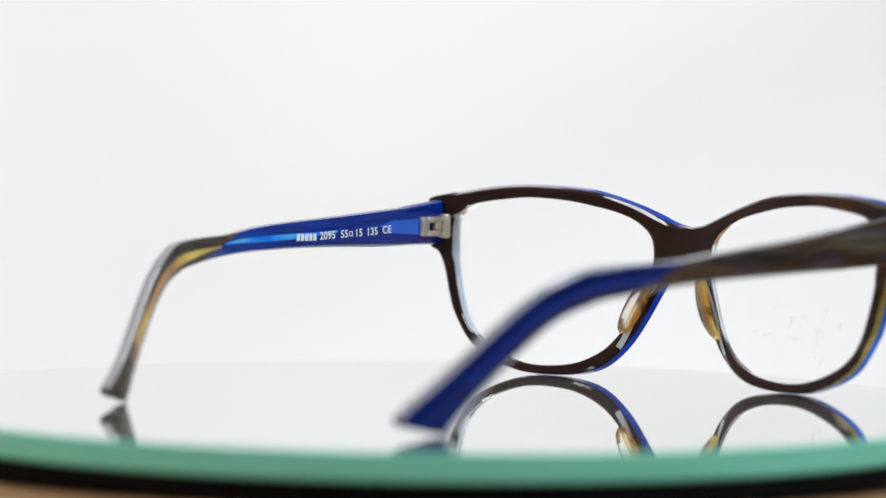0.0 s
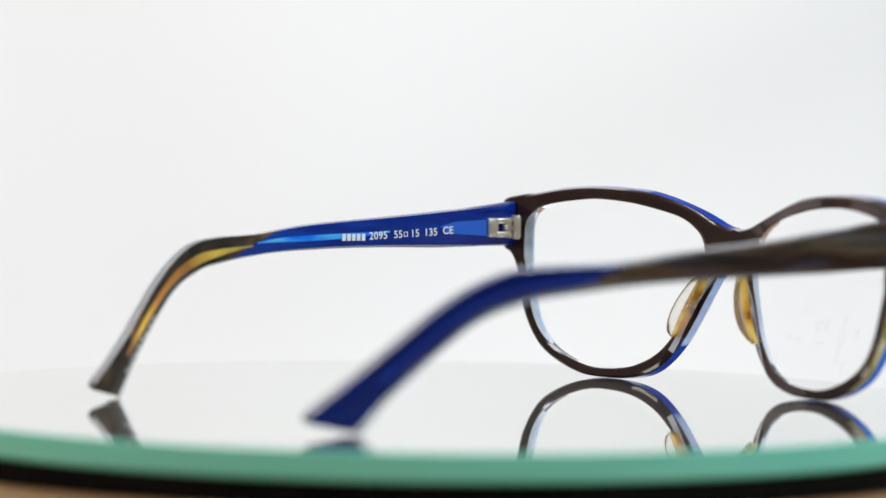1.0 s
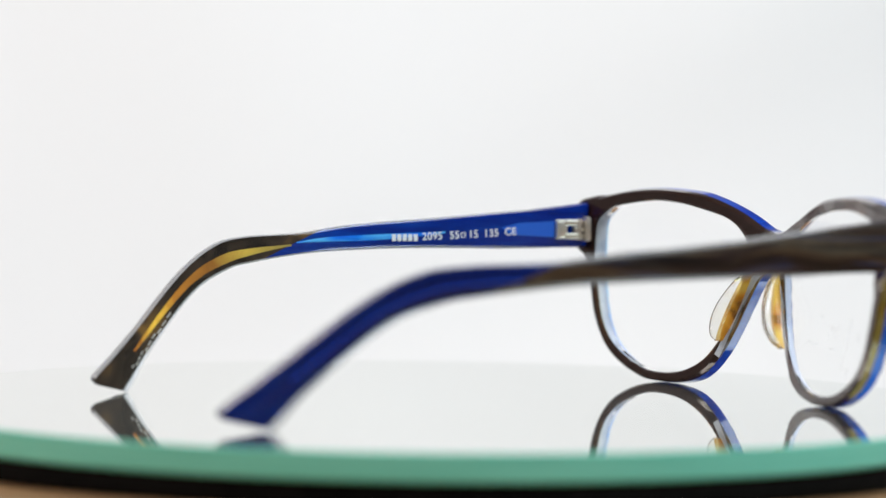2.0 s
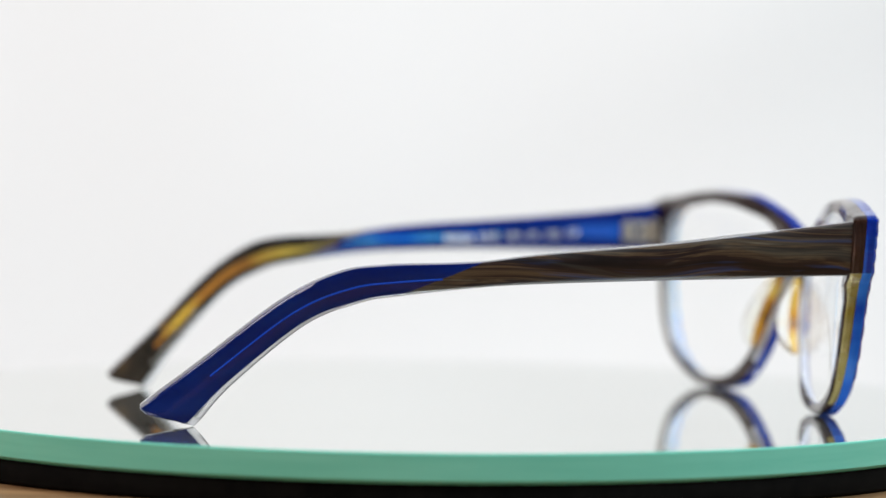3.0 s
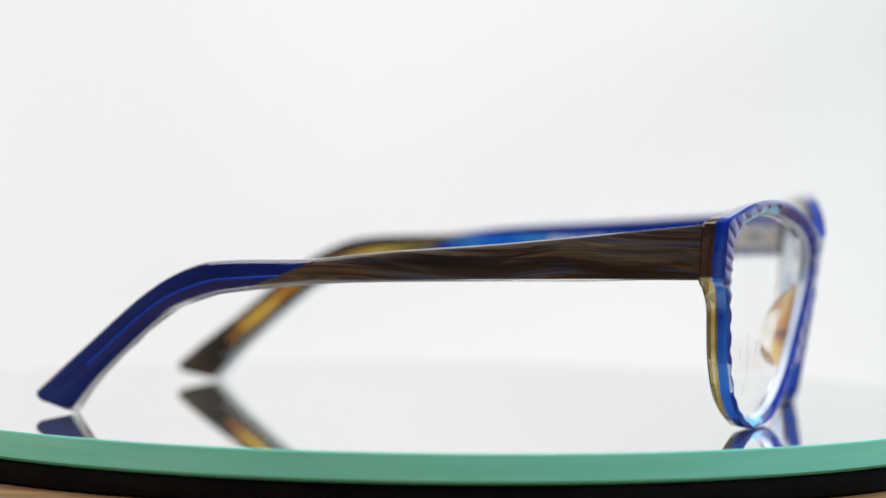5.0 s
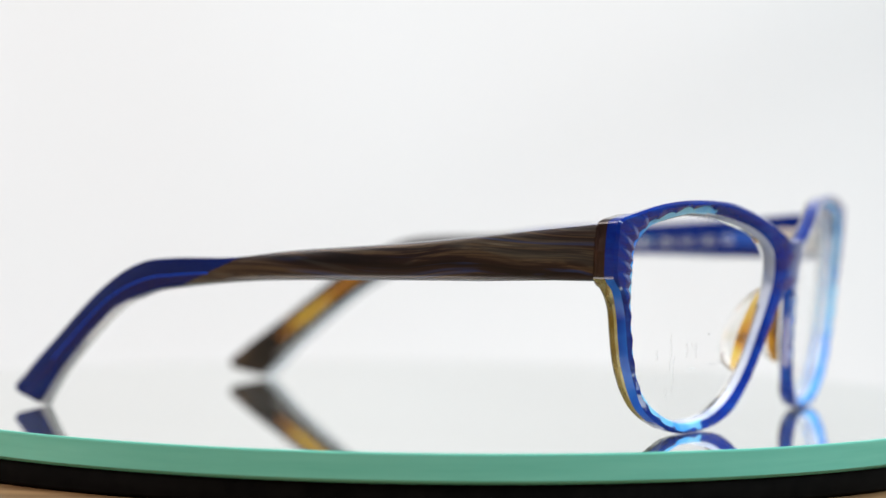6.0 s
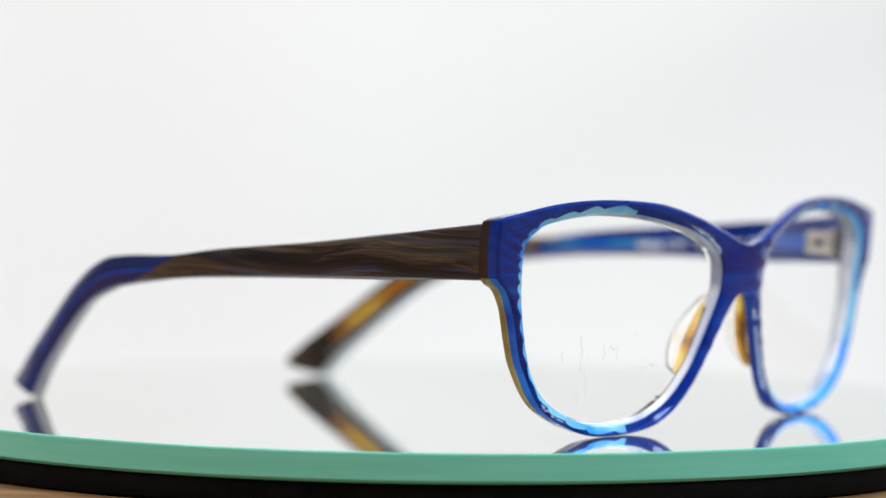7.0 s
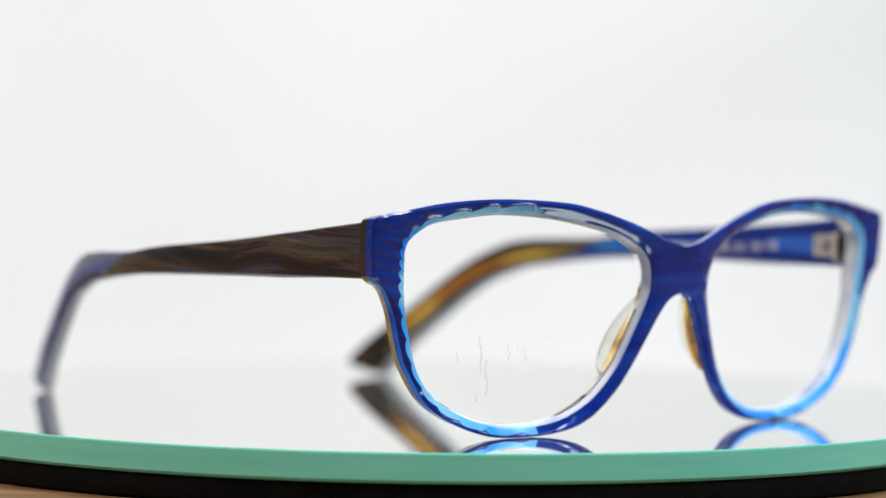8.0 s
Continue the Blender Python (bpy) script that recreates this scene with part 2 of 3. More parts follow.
def build_table():
    table = tagged(new("table"), "small oak table with a brown grained top", "table")
    table.location = (0, -0.14, -0.0105)
    bm = bmesh.new()
    box(bm, (-0.45, -0.28, -0.03), (0.45, 0.28, 0), 0.003)
    part("tabletop", bm, OAK, table)
    for x in (-0.4, 0.4):
        for y in (-0.23, 0.23):
            bm = bmesh.new()
            box(bm, (x - 0.022, y - 0.022, -0.7505), (x + 0.022, y + 0.022, -0.03), 0.002)
            part("leg", bm, OAK, table)


def build_turntable():
    table = tagged(new("turntable"), "round mirror turntable with green glass edge on black base", "turntable")
    r = 0.1149
    bm = bmesh.new()
    lathe(bm, [(0, 0), (r - 0.0004, 0), (r - 0.0001, -0.0001), (r, -0.0004), (r, -0.0050), (r - 0.0006, -0.0056), (0, -0.0056)], 256,
          [0, 1, 1, 1, 1, 1])
    disc = part("glass_disc", bm, (MIRROR, GREEN), table, "round mirror plate with polished green edge", smooth=12)
    bm = bmesh.new()
    b = r - 0.0012
    lathe(bm, [(0, -0.0057), (b, -0.0057), (b + 0.0004, -0.0063), (b + 0.0004, -0.0098), (b - 0.0004, -0.0105), (0, -0.0105)], 192)
    part("base", bm, BLACK, table, "flat black plastic base", smooth=35)
    return disc


# ---- eyeglasses; x is forward, y to the wearer's left, z up, in millimetres ----
OUTER = [(0, 36), (3.94, 36.8), (8.86, 38.8), (14.77, 41), (21.66, 43.1), (28.55, 44.4), (41.35, 45), (53.16, 44.4), (63.99, 42.6),
         (67.93, 41.7), (68.82, 40.5), (68.92, 36), (68.52, 31.6), (67.93, 30.4), (65.57, 28), (63.5, 23.6), (62.02, 18.4),
         (60.05, 13.4), (54.15, 5.6), (43.32, 0.8), (33.47, 0), (24.61, 0.8), (18.71, 3), (13.78, 7.4), (10.14, 12.7), (5.32, 21.8),
         (2.95, 25.4), (0, 27)]
INNER = [(61.73, 33), (61.43, 36.6), (59.07, 39), (55.13, 40.8), (44.3, 42.4), (37.41, 42.5), (30.52, 41.9), (24.13, 40.7),
         (17.3, 38.9), (12, 36.4), (8.99, 33.6), (7.83, 30), (8.12, 25.7), (11.91, 16), (14.57, 11.2), (18.8, 6.5), (24.62, 3.3),
         (30.52, 2), (37.41, 1.8), (43.32, 2.9), (49.52, 5.3), (54.34, 8.5), (57.59, 12.8), (59.76, 19), (61.24, 26)]
MID = np.array((34.6, 23.0))
BLUE_DEEP, FULL_DEEP = 1.8, 4.2


def front_x(s, z):
    """How far forward the front face lies: it leans and wraps a little."""
    return 3.1 + 0.074 * z - 0.0016 * s * s + (3.13 + 0.08 * (z - 20)) * math.exp(-(s / 22) ** 2)


def polar(points, angles, closed):
    """The reach of an outline from the middle of a lens in each direction."""
    line = curve(points, 12, closed)
    d = line - MID
    a, r = np.arctan2(d[:, 1], d[:, 0]) % math.tau, np.hypot(d[:, 0], d[:, 1])
    if not closed:
        sweep = np.array([math.atan2(z - MID[1], -MID[0]) % math.tau for z in np.linspace(27, 36, 20)])
        a, r = np.append(a, sweep), np.append(r, MID[0] / -np.cos(sweep))
    k = np.argsort(a)
    a, r = a[k], r[k]
    return np.interp(angles, np.concatenate((a - math.tau, a, a + math.tau)), np.tile(r, 3))


def rim_ring(bm, side, front):
    """One half of the front: a ring round one lens, to the middle of the bridge."""
    n = 720
    ang = np.arange(n) * math.tau / n
    r_in, r_out = polar(INNER, ang, True), polar(OUTER, ang, False)
    rings = []
    for a, ri, ro in zip(ang, r_in, r_out):
        way = np.array((math.cos(a), math.sin(a)))
        wide = ro - ri
        near = a if a < math.pi else a - math.tau
        seam = MID[0] + ro * way[0] < 0.05
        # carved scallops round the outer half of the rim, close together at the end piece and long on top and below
        carve = max(0.0, math.cos((near + 0.15) * 0.6)) ** 0.8
        phase = 2.0 * near + 3.6 * math.sin(near) + 2.2 * math.tanh((near - 0.38) / 0.2)
        tooth = phase % 1.0
        tooth = 1.25 * tooth * (1 - tooth ** 6)
        bev = min(0.35 * (1 - carve) + carve * (0.85 + (0.7 + 0.9 * min(1.0, max(0.0, abs(near) - 0.7))) * tooth), wide * 0.72)
        deep = 0.12 + 0.2 * carve * (0.4 + 0.6 * tooth)
        groove = 0.26 * max(0.0, math.cos(near * 1.25)) * (0.5 - 0.5 * math.cos(math.tau * phase)) ** 2 if abs(near) < 1.25 else 0.0
        bridge = max(0.0, math.cos((abs(near) - math.pi + 0.1) * 2.2)) if abs(near) > 2.2 else 0.0
        groove += 0.18 * bridge * (0.5 + 0.5 * math.sin(near * 42))
        rnd = min(0.6, wide * 0.25)
        taper = 0.0 if seam else min(1.3, 0.3 * wide) * (0.45 if wide > 5.5 and abs(near) < 1 else 1.0)
        edge = (lambda d: ro - taper * d / FULL_DEEP)
        full = (FULL_DEEP if wide > 4.5 else FULL_DEEP - 0.6 * (4.5 - max(wide, 3.0)) / 1.5) + 0.6 * max(0.0, math.cos(near)) ** 4 - 1.4 * max(0.0, -math.cos(near))
        arch = bridge if MID[1] + ro * way[1] < 29 else 0.0
        lip = 0.2 + 0.3 * carve
        if front:
            rows = [(ri - lip, BLUE_DEEP), (ri - 0.2, deep + 0.35), (ri, deep), (ri + bev, groove - 0.25)]
            for f in (0.33, 0.66):
                rows.append((ri + bev + f * (wide - rnd - bev), groove - 0.55 - 0.35 * f))
            rows += [(ro, groove - 0.8), (ro, BLUE_DEEP), (ro, BLUE_DEEP)] if seam else [(ro - rnd, groove * 0.6 - 0.7), (ro - 0.05, -0.1), (edge(BLUE_DEEP), BLUE_DEEP)]
        else:
            d0 = BLUE_DEEP + 0.03
            rows = [(ri - lip, d0), (ri - lip - 0.3, full - 0.5), (ri - lip, full)]
            rows += [(ro, full), (ro, d0), (ro, d0)] if seam else [(edge(full) - rnd - 2.3 * arch, full), (edge(full), full - 0.5 - 0.8 * arch), (edge(d0), d0)]
        ring = []
        for r, d in rows:
            s, z = MID + r * way
            s = max(s, 0.0)
            ring.append(bm.verts.new((front_x(s, z) - d, -side * s, z)))
        rings.append((seam, ring, carve, near, arch))
    for (sa, a, carve, near, arch), (sb, b, *_) in zip(rings, rings[1:] + rings[:1]):
        m = len(a)
        for k in range(m):
            open_side = (k in (6, 7)) if front else (k in (3, 4))
            if sa and sb and open_side:
                continue
            j = (k + 1) % m
            f = bm.faces.new((a[k], a[j], b[j], b[k]))
            low = 5 < a[0].co.z < 29 and carve > 0.72
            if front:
                # Light-blue faces carry painted light; side -1 adds glare round the nose.
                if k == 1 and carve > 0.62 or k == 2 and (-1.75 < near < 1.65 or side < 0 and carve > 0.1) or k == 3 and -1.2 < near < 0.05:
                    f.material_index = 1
                # inner walls: light coming through is painted pale
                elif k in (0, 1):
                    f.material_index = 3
                elif k == 7 and low:
                    f.material_index = 2
            elif k == 4 and low:
                f.material_index = 1
            # bridge underside and inner walls take the same painted pale light
            elif k == 3 and arch > 0.3 or k == 0 and (a[0].co.z > 24 or carve > 0.5):
                f.material_index = 3
            elif k == 0:
                f.material_index = 2


def front_layer(front):
    bm = bmesh.new()
    rim_ring(bm, 1, front)
    rim_ring(bm, -1, front)
    bmesh.ops.remove_doubles(bm, verts=bm.verts[:], dist=0.02)
    bmesh.ops.dissolve_degenerate(bm, edges=bm.edges[:], dist=0.001)
    bmesh.ops.scale(bm, vec=(MM, MM, MM), verts=bm.verts[:])
    return bm


def lens_mesh(side):
    bm = bmesh.new()
    n = 96
    ang = np.arange(n) * math.tau / n
    r_in = polar(INNER, ang, True) - 0.6
    for deep in (1.5, 2.9):
        rings = []
        for f in (0.25, 0.5, 0.75, 1.0):
            ring = []
            for a, r in zip(ang, r_in):
                s, z = MID + f * r * np.array((math.cos(a), math.sin(a)))
                ring.append(bm.verts.new((front_x(s, z) - deep + 0.5 * (1 - f * f), -side * s, z)))
            rings.append(ring)
        mid = bm.verts.new((front_x(*MID) - deep + 0.5, -side * MID[0], MID[1]))
        for k in range(n):
            j = (k + 1) % n
            bm.faces.new((mid, rings[0][k], rings[0][j]))
            for a, b in zip(rings, rings[1:]):
                bm.faces.new((a[k], b[k], b[j], a[j]))
        if deep < 2:
            first = rings[-1]
    for k in range(n):
        j = (k + 1) % n
        bm.faces.new((first[k], first[j], rings[-1][j], rings[-1][k]))
    bmesh.ops.scale(bm, vec=(MM, MM, MM), verts=bm.verts[:])
    return bm


def nose_pad_mesh(side):
    """A thin wing that flares back from the nose edge of the rim."""
    bm = bmesh.new()
    edge = curve([(4.6, 27), (6.9, 21), (9.6, 15.2), (12.4, 11)], 8)
    loops = []
    for k, (s, z) in enumerate(edge):
        v = k / (len(edge) - 1)
        reach = 5.0 * max(math.sin(math.pi * min(max(v, 0.03), 0.97)), 0.05) ** 0.6
        x = front_x(s, z) - FULL_DEEP + 0.9
        loop = []
        for w, half in ((0.0, 1.0), (0.42, 0.85), (0.8, 0.55), (1.0, 0.22)):
            loop.append(((x - reach * w, s + 1.0 + 0.25 * reach * w ** 1.3, z), half))
        ring = [Vector((p[0], -side * (p[1] - h), p[2])) for p, h in loop]
        ring += [Vector((p[0], -side * (p[1] + h), p[2])) for p, h in reversed(loop)]
        loops.append([bm.verts.new(p) for p in ring])
    for a, b in zip(loops, loops[1:]):
        for k in range(len(a)):
            j = (k + 1) % len(a)
            bm.faces.new((a[k], a[j], b[j], b[k])).material_index = int(k in (0, 6, 7))
    bm.faces.new(loops[0])
    bm.faces.new(loops[-1])
    bmesh.ops.scale(bm, vec=(MM, MM, MM), verts=bm.verts[:])
    return bm


# upper and lower edge of a temple, seen from the side
UPPER = [(-5.5, 40.7), (-25, 38.4), (-46, 36), (-68, 34.1), (-82, 32.4), (-98, 31.7), (-107, 30.2), (-117.4, 24.7), (-131.8, 13), (-141, 5.4),
         (-143, 3.4), (-142.3, 2.4)]
LOWER = [(-6.0, 30.2), (-25, 29.9), (-46, 29.4), (-67, 28.7), (-80, 27.9), (-95, 26.2), (-103.5, 24.6), (-113.5, 20.3), (-127, 8.8), (-133.4, 1.8),
         (-134.9, 0.5), (-136.6, 1.1)]


# how far the outside of each temple lies from the middle; one is bent in a little more
BEND_LEFT = curve([(-160, 46), (-143, 48.5), (-135, 51.6), (-120, 56.8), (-100, 63), (-80, 67.2), (-60, 68.4), (-30, 68.2), (0, 67.7), (15, 67.5)], 6)
BEND_RIGHT = curve([(-160, 36), (-138, 40.4), (-131, 43), (-120, 49.3), (-110, 54.5), (-100, 58.8), (-80, 64.4), (-56, 65.8), (-25, 66.2), (0, 67.2), (15, 67.5)], 6)


def spread(x, side=-1):
    line = BEND_LEFT if side > 0 else BEND_RIGHT
    return float(np.interp(x, line[:, 0], line[:, 1]))


def temple_point(v, across, deep, side):
    top, low = temple_point.upper[v], temple_point.lower[v]
    x, z = top + (low - top) * across
    if side < 0:
        lift = min(max((-x - 7) / 55, 0.0), 1.0)
        z += 1.3 * lift * (3 - 2 * lift) * lift * (1.0 if x > -100 else max(0.0, 1 - (-x - 100) / 30))
    x += (0.065 if side < 0 else 0.003) * max(0.0, -x - 70)
    return Vector((x, -side * (spread(x, side) - deep), z))


temple_point.upper, temple_point.lower = curve(UPPER, 9), curve(LOWER, 9)
# the cross-sections of the two layers: (across, depth)
OUTER_SECTION = [(0.0, 0.9), (0.03, 0.4), (0.12, 0.08), (0.5, -0.15), (0.88, 0.08), (0.97, 0.4), (1.0, 0.9), (1.0, 1.75), (0.5, 1.75), (0.0, 1.75)]
INNER_SECTION = [(0.0, 1.78), (0.5, 1.78), (1.0, 1.78), (1.0, 2.8), (0.97, 3.25), (0.88, 3.5), (0.5, 3.6), (0.12, 3.5), (0.03, 3.25), (0.0, 2.8)]
SPLICE = (Vector((-86.5, 0, 29.8)), Vector((-5.2, 0, 12.5)).normalized())


def temple_layer(section, side, rear):
    """One layer of a temple, before or behind the slanting splice."""
    bm = bmesh.new()
    loops = []
    n = len(temple_point.upper)
    for v in range(n):
        loops.append([bm.verts.new(temple_point(v, c, d, side)) for c, d in section])
    # a rounded end at the tip
    tip = [bm.verts.new(temple_point(n - 1, 0.5 + (c - 0.5) * 0.86, 1.78 + (d - 1.78) * 0.7, side) + Vector((-0.15, 0, -0.25)))
           for c, d in section]
    loops.append(tip)
    for a, b in zip(loops, loops[1:]):
        for k in range(len(a)):
            j = (k + 1) % len(a)
            bm.faces.new((a[k], a[j], b[j], b[k]))
    bm.faces.new(loops[0])
    bm.faces.new(loops[-1])
    # the splice runs from the upper edge, further forward, to the lower edge
    at, normal = SPLICE
    bmesh.ops.bisect_plane(bm, geom=bm.verts[:] + bm.edges[:] + bm.faces[:], dist=1e-5, plane_co=at, plane_no=normal,
                           clear_inner=False, clear_outer=False)
    keep_rear = []
    for f in bm.faces:
        c = f.calc_center_median()
        behind = (c - at).dot(normal) > 0 and c.x < -60 or c.x < -97
        keep_rear.append((f, behind))
    bmesh.ops.delete(bm, geom=[f for f, b in keep_rear if b != rear], context="FACES")
    bmesh.ops.holes_fill(bm, edges=[e for e in bm.edges if e.is_boundary], sides=0)
    bmesh.ops.scale(bm, vec=(MM, MM, MM), verts=bm.verts[:])
    return bm


def tube(bm, path, radius, sides=8):
    rings = []
    for k, p in enumerate(path):
        way = (path[min(k + 1, len(path) - 1)] - path[max(k - 1, 0)]).normalized()
        a = way.cross(Vector((0, 1, 0))).normalized()
        b = way.cross(a)
        rings.append([bm.verts.new(p + radius * (math.cos(t) * a + math.sin(t) * b)) for t in (i * math.tau / sides for i in range(sides))])
    for a, b in zip(rings, rings[1:]):
        for k in range(sides):
            j = (k + 1) % sides
            bm.faces.new((a[k], a[j], b[j], b[k]))
    bm.faces.new(rings[0])
    bm.faces.new(rings[-1])


def core_strip(side, first, last, across, half):
    """The reinforcing core that shows through the inner face: a slim strip that tapers at both ends."""
    bm = bmesh.new()
    loops = []
    for v in range(first, last + 1):
        f = (v - first) / (last - first)
        h = half * max(math.sin(math.pi * min(max(f, 0.02), 0.98)), 0.1) ** 0.5
        c = across + 0.06 * math.sin(5 * f)
        loops.append([bm.verts.new(temple_point(v, c + h * k, d, side) * MM) for k, d in ((-1, 3.5), (-0.5, 3.66), (0.5, 3.66), (1, 3.5))])
    for a, b in zip(loops, loops[1:]):
        for k in range(4):
            bm.faces.new((a[k], a[(k + 1) % 4], b[(k + 1) % 4], b[k]))
    bm.faces.new(loops[0])
    bm.faces.new(loops[-1])
    return bm


def hinge_mesh(side, piece):
    bm = bmesh.new()
    y = spread(-10, side) - 3.6

    def slab(x0, x1, d0, d1, z0, z1, bevel):
        lo, hi = sorted((-side * (y - d0), -side * (y - d1)))
        box(bm, (x0, lo, z0), (x1, hi, z1), bevel)
    if piece == "temple":
        slab(-14.6, -11.6, -0.2, 1.2, 32.2, 36.8, 0.55)
        slab(-12.4, -7.6, -0.1, 1.5, 35.4, 36.8, 0.4)
        slab(-12.4, -7.6, -0.1, 1.5, 32.2, 33.6, 0.4)
    elif piece == "front":
        slab(-10.0, -6.4, 0.0, 1.3, 33.8, 35.2, 0.3)
        slab(-7.5, -6.2, -0.1, 3.0, 31.7, 37.5, 0.55)
    else:
        bmesh.ops.create_cone(bm, cap_ends=True, segments=16, radius1=0.55, radius2=0.55, depth=4.8,
                              matrix=Matrix.Translation((-8.6, -side * (y - 1.1), 34.5)))
    bmesh.ops.scale(bm, vec=(MM, MM, MM), verts=bm.verts[:])
    return bm


def lettering(words, x, z, height, depth, parent, at):
    data = bpy.data.curves.new("lettering", "FONT")
    data.body, data.size, data.extrude = words, height * MM * 1.38, 0.00002
    data.space_character, data.offset = 1.08, 0.00003
    ob = bpy.data.objects.new("lettering", data)
    scene.collection.objects.link(ob)
    bpy.context.view_layer.update()
    me = bpy.data.meshes.new_from_object(ob.evaluated_get(bpy.context.evaluated_depsgraph_get()))
    bpy.data.objects.remove(ob)
    me.materials.append(PRINT)
    out = new("lettering", me)
    out.parent = parent
    out.matrix_basis = at @ Matrix.Translation((x * MM, (spread(x) - depth) * MM, z * MM)) @ pose(0, 0, 0, 90, -2.5, 0)
    return tagged(out, "small white printed numbers")


def build_eyeglasses():
    glasses = tagged(new("eyeglasses"), "blue and brown tortoise acetate eyeglasses standing open on the mirror", "eyeglasses")
    at = pose(0.07358, 0.00158, 0, 0, 0, 6.54)
    part("front_layer", front_layer(True), (BLUE, LIT_CRYSTAL, MIDBLUE, PALE_LIT), glasses, "carved translucent blue acetate front", smooth=28, at=at)
    part("back_layer", front_layer(False), (TORTOISE, HONEY, AMBER, PALE_LIT), glasses, "dark brown tortoise acetate backing", smooth=24, at=at)
    for side in (1, -1):
        lens = part("lens", lens_mesh(side), LENS, glasses, "clear demo lens", smooth=40, at=at)
        lens.visible_shadow = False
        part("nose_pad", nose_pad_mesh(side), (PAD, ROOT), glasses, "clear nose pad with a golden amber root", smooth=50, at=at)
        temple = new("temple")
        temple.parent = glasses
        temple.matrix_basis = at
        tagged(temple, "streaked brown and blue acetate temple")
        part("outer_layer", temple_layer(OUTER_SECTION, side, False), HORN, temple, "grey-brown streaked outer face", smooth=35)
        part("inner_layer", temple_layer(INNER_SECTION, side, False), INSIDE, temple, "blue inner face", smooth=35)
        part("outer_tip", temple_layer(OUTER_SECTION, side, True), NAVY, temple, "deep blue curved tip", smooth=35)
        part("inner_tip", temple_layer(INNER_SECTION, side, True), TIP, temple, "tortoise inside of the tip", smooth=35)
        last = len(temple_point.upper) - 8
        # added strips that stand for reflections along both temple edges
        for label, base, out in (("clear strip standing for the white sheen along the underside", 0.96, 0.085), ("clear strip standing for the pale sheen along the top", 0.03, -0.045)):
            bm = bmesh.new()
            loops = []
            for v in range(1, last):
                grow = min(1.0, (v + 1) / 12, (last - v) / 5) * (1.0 + (1.3 if out > 0 else 0.3) * min(max((v - 52) / 26, 0.0), 1.0))
                section = ((base, 0.45), (base + out * grow, 0.9), (base + out * grow, 2.8), (base, 3.3))
                loops.append([bm.verts.new(temple_point(v, c, d, side) * MM) for c, d in section])
            for a, b in zip(loops, loops[1:]):
                for k in range(4):
                    bm.faces.new((a[k], a[(k + 1) % 4], b[(k + 1) % 4], b[k]))
            bm.faces.new(loops[0])
            bm.faces.new(loops[-1])
            part("sheen_edge", bm, CLEAR_SHEEN, temple, label, smooth=60)
        bm = bmesh.new()
        tube(bm, [temple_point(v, 0.6 - 0.1 * (v - 40) / 34, 0.03, side) * MM for v in range(40, 74)], 0.00022)
        part("core_wire", bm, CORE, temple, "thin blue core wire line", smooth=60)
        # gold core; its bright part paints light passing through the tip
        part("core_strip", core_strip(side, 38, 74, 0.54, 0.22), GOLD, temple, "golden core with the backlit glow in its colour", smooth=60)
        part("core_strip", core_strip(side, 17, 37, 0.5, 0.15), SKY, temple, "bright blue core line", smooth=60)
        part("hinge", hinge_mesh(side, "temple"), STEEL, temple, "nickel hinge plate", smooth=35)
        part("hinge_front", hinge_mesh(side, "front"), STEEL, glasses, "nickel hinge leaf", smooth=35, at=at)
        part("screw", hinge_mesh(side, "screw"), STEEL, glasses, "", smooth=35, at=at)
        bm = bmesh.new()
        pts = [(-14.8, 36.4), (-24.5, 36.0), (-29, 34.9), (-26.5, 33.2), (-14.8, 32.6)]
        a = [bm.verts.new((x * MM, -side * (spread(x, side) - 3.5) * MM, z * MM)) for x, z in pts]
        b = [bm.verts.new((x * MM, -side * (spread(x, side) - 3.74) * MM, z * MM)) for x, z in pts]
        bm.faces.new(a)
        bm.faces.new(b)
        for k in range(5):
            j = (k + 1) % 5
            bm.faces.new((a[k], a[j], b[j], b[k]))
        part("inlay", bm, PLAQUE, temple, "pale blue inlay before the hinge")
        if side == -1:
            for words, x, z in (("2095", -49.6, 32.0), ("55", -42.5, 32.3), ("15", -37.6, 32.5), ("135", -33.6, 32.7), ("CE", -28.2, 33.1)):
                lettering(words, x, z, 1.8, 3.8 if words == "CE" else 3.66, glasses, at)
            lettering("□", -39.7, 32.6, 1.1, 3.66, glasses, at)
            for k in range(5):
                bm = bmesh.new()
                x = -57.4 + 1.4 * k
                box(bm, (x * MM, (spread(x) - 3.67) * MM, 31.8 * MM), ((x + 1.0) * MM, (spread(x) - 3.6) * MM, 33.4 * MM))
                part("print_bar", bm, PRINT, glasses, "small white printed bar", at=at)
            # worn print on the inside of the tip
            for v, c in [(67 + k, 0.78 + 0.08 * (k % 3) / 2) for k in range(10)]:
                bm = bmesh.new()
                a, b = temple_point(v, c, 3.6, side), temple_point(v + 1, c, 3.6, side)
                tube(bm, [a * MM, (a * 0.3 + b * 0.7) * MM], 0.00022, 6)
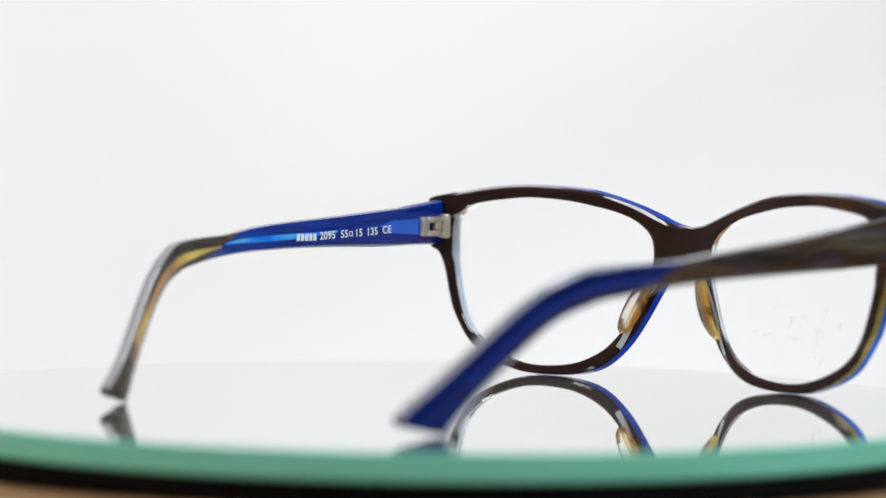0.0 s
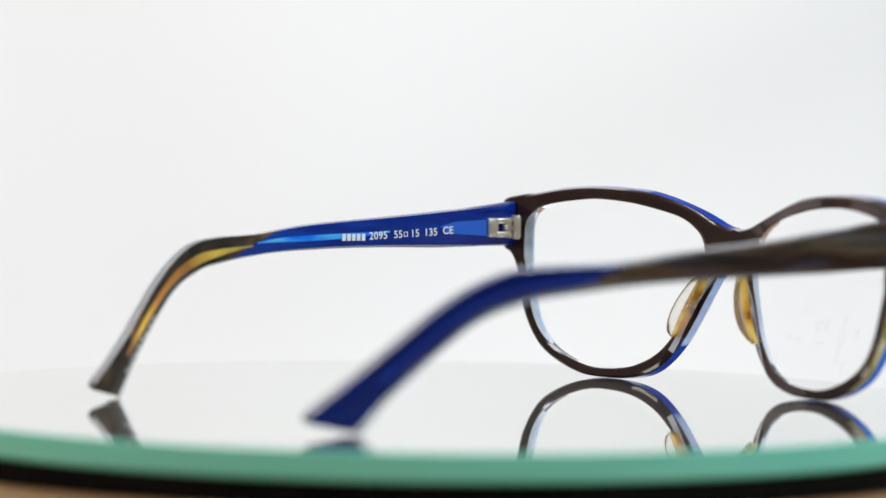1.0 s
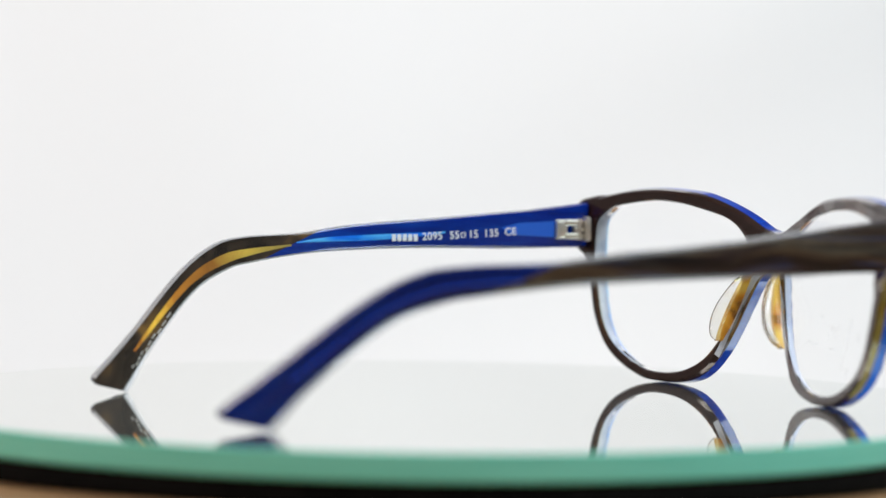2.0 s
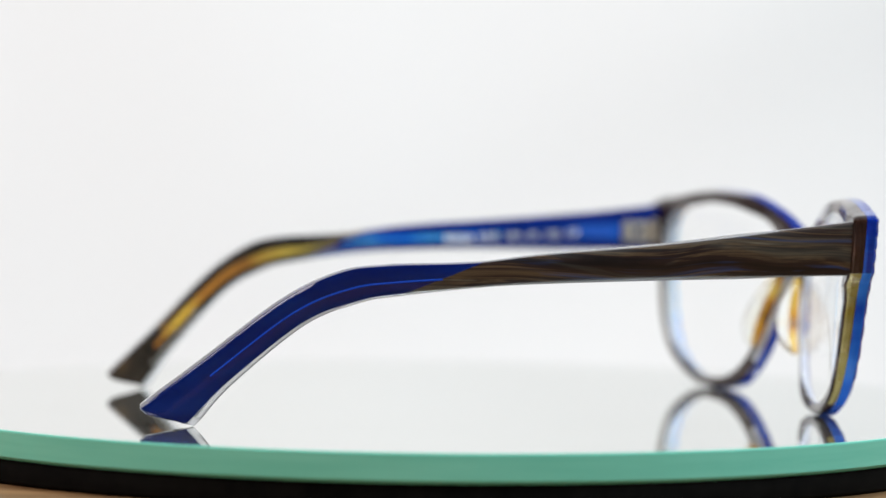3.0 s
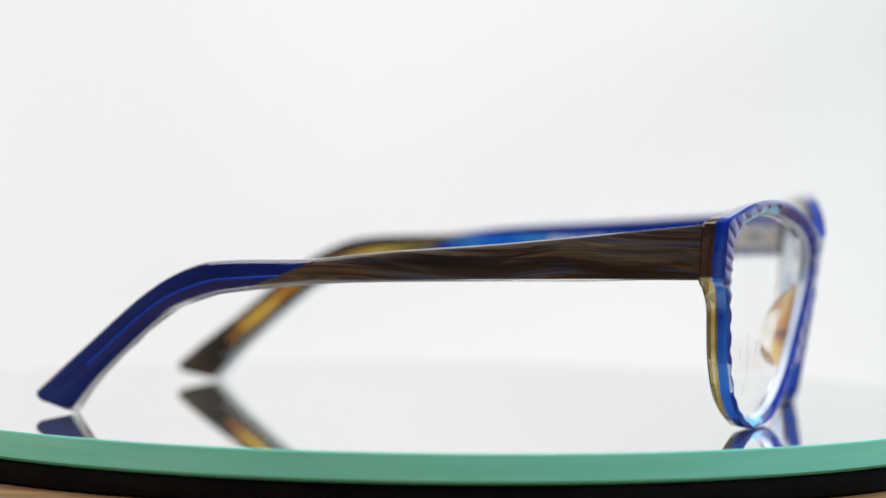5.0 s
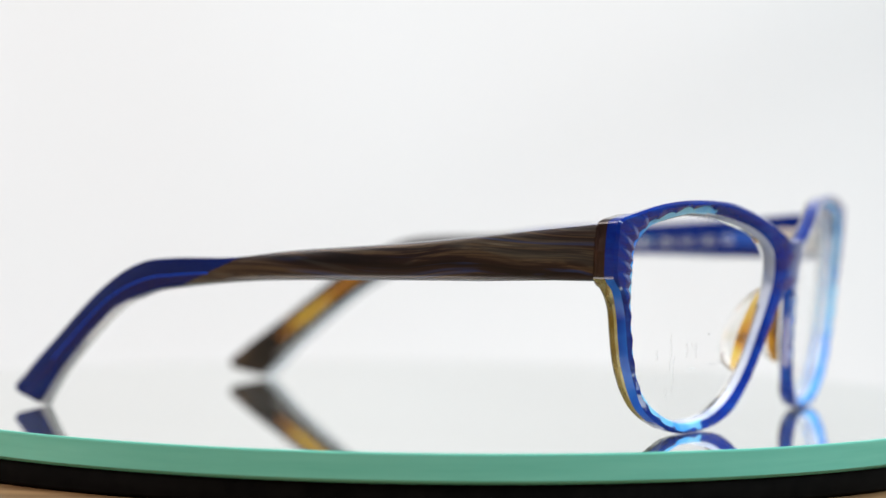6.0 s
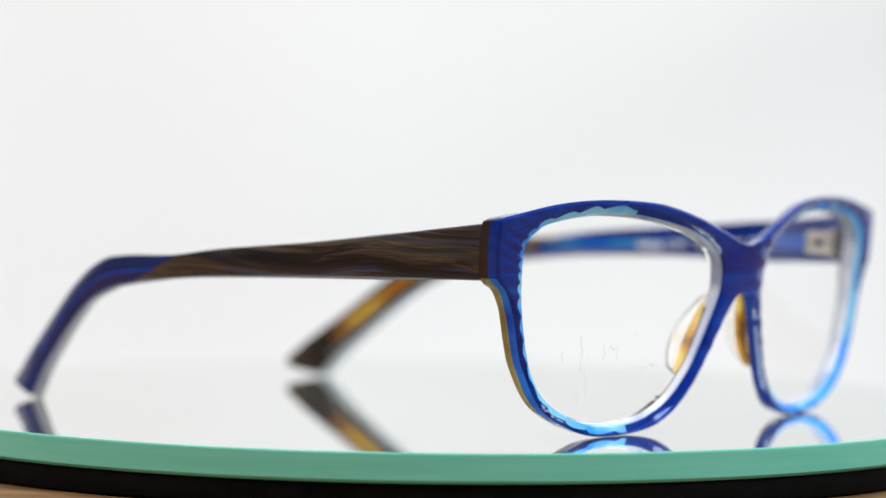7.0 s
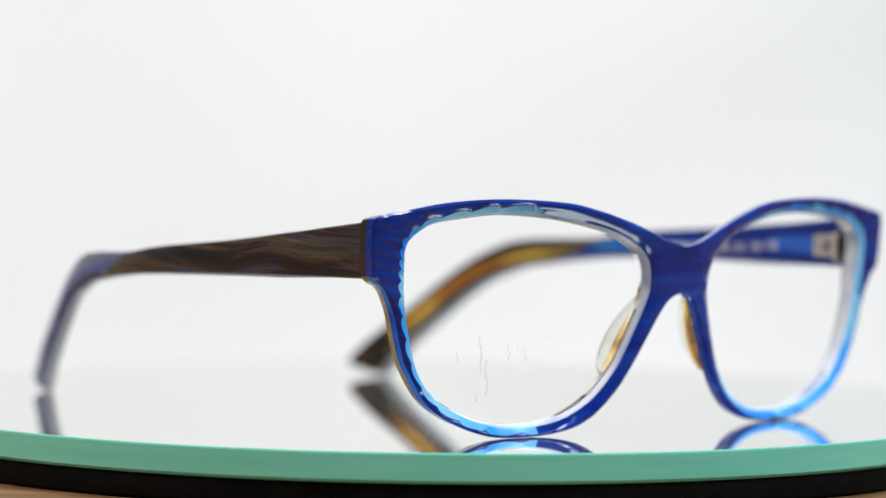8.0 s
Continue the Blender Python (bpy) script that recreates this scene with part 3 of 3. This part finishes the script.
                part("print_mark", bm, WORN, temple, "worn grey print mark", smooth=60)
        else:
            # faint print strokes on the demo lens
            for s0, z0, s1, z1 in ((44.2, 19.5, 43.4, 12.5), (42.6, 15.0, 41.8, 8.0), (44.4, 9.0, 43.8, 6.8), (28.6, 13.0, 25.4, 12.7),
                                   (24.6, 13.3, 22.8, 13.0), (29.6, 18.8, 28.8, 18.9), (37.8, 17.6, 37.4, 14.6), (36.2, 17.4, 34.4, 16.0),
                                   (34.2, 17.2, 33.8, 14.4), (36.8, 12.4, 33.2, 12.2), (49.0, 16.5, 48.6, 14.6)):
                bm = bmesh.new()
                path = []
                for f in np.linspace(0, 1, 6):
                    s, z = s0 + (s1 - s0) * f + 0.25 * math.sin(9 * f + s0), z0 + (z1 - z0) * f
                    q = ((s - MID[0]) ** 2 + (z - MID[1]) ** 2) / 600
                    path.append(Vector((front_x(s, z) - 1.33 + 0.5 * (1 - min(q, 1)), -side * s, z)) * MM)
                tube(bm, path, 0.0001, 6)
                part("print_stroke", bm, INK, lens, "faint white print stroke", smooth=60)
    return glasses


build_room()
build_backdrop()
build_table()
disc = build_turntable()
glasses = build_eyeglasses()

TURN = [(0.0, 41.85), (0.5, 36.16), (1.0, 30.42), (1.5, 24.62), (2.0, 18.65), (2.5, 12.6), (3.0, 6.48), (3.5, 0.3), (4.0, -6), (4.5, -12.2), (5.0, -18.52),
        (5.5, -24.86), (6.0, -31.2), (6.5, -37.37), (7.0, -43.5), (7.1, -44.58), (7.2, -45.55), (7.3, -46.58), (7.4, -48.6),
        (7.5, -51.23), (7.6, -53.73), (7.7, -55.18), (7.8, -55.83), (7.9, -55.98), (8.0, -55.98)]
FOCUS = [(0.0, 0.752), (1.7, 0.752), (2.8, 0.625), (4.5, 0.615), (6.0, 0.602), (8.0, 0.597)]


def motions():
    walk(glasses, [(t, pose(0, 0, 0, 0, 0, a)) for t, a in TURN])
    walk(disc, [(t, pose(0, 0, 0, 0, 0, a)) for t, a in TURN])
    walk(focus, [(t, Matrix.Translation(EYE + AIM * d)) for t, d in FOCUS])


motions()
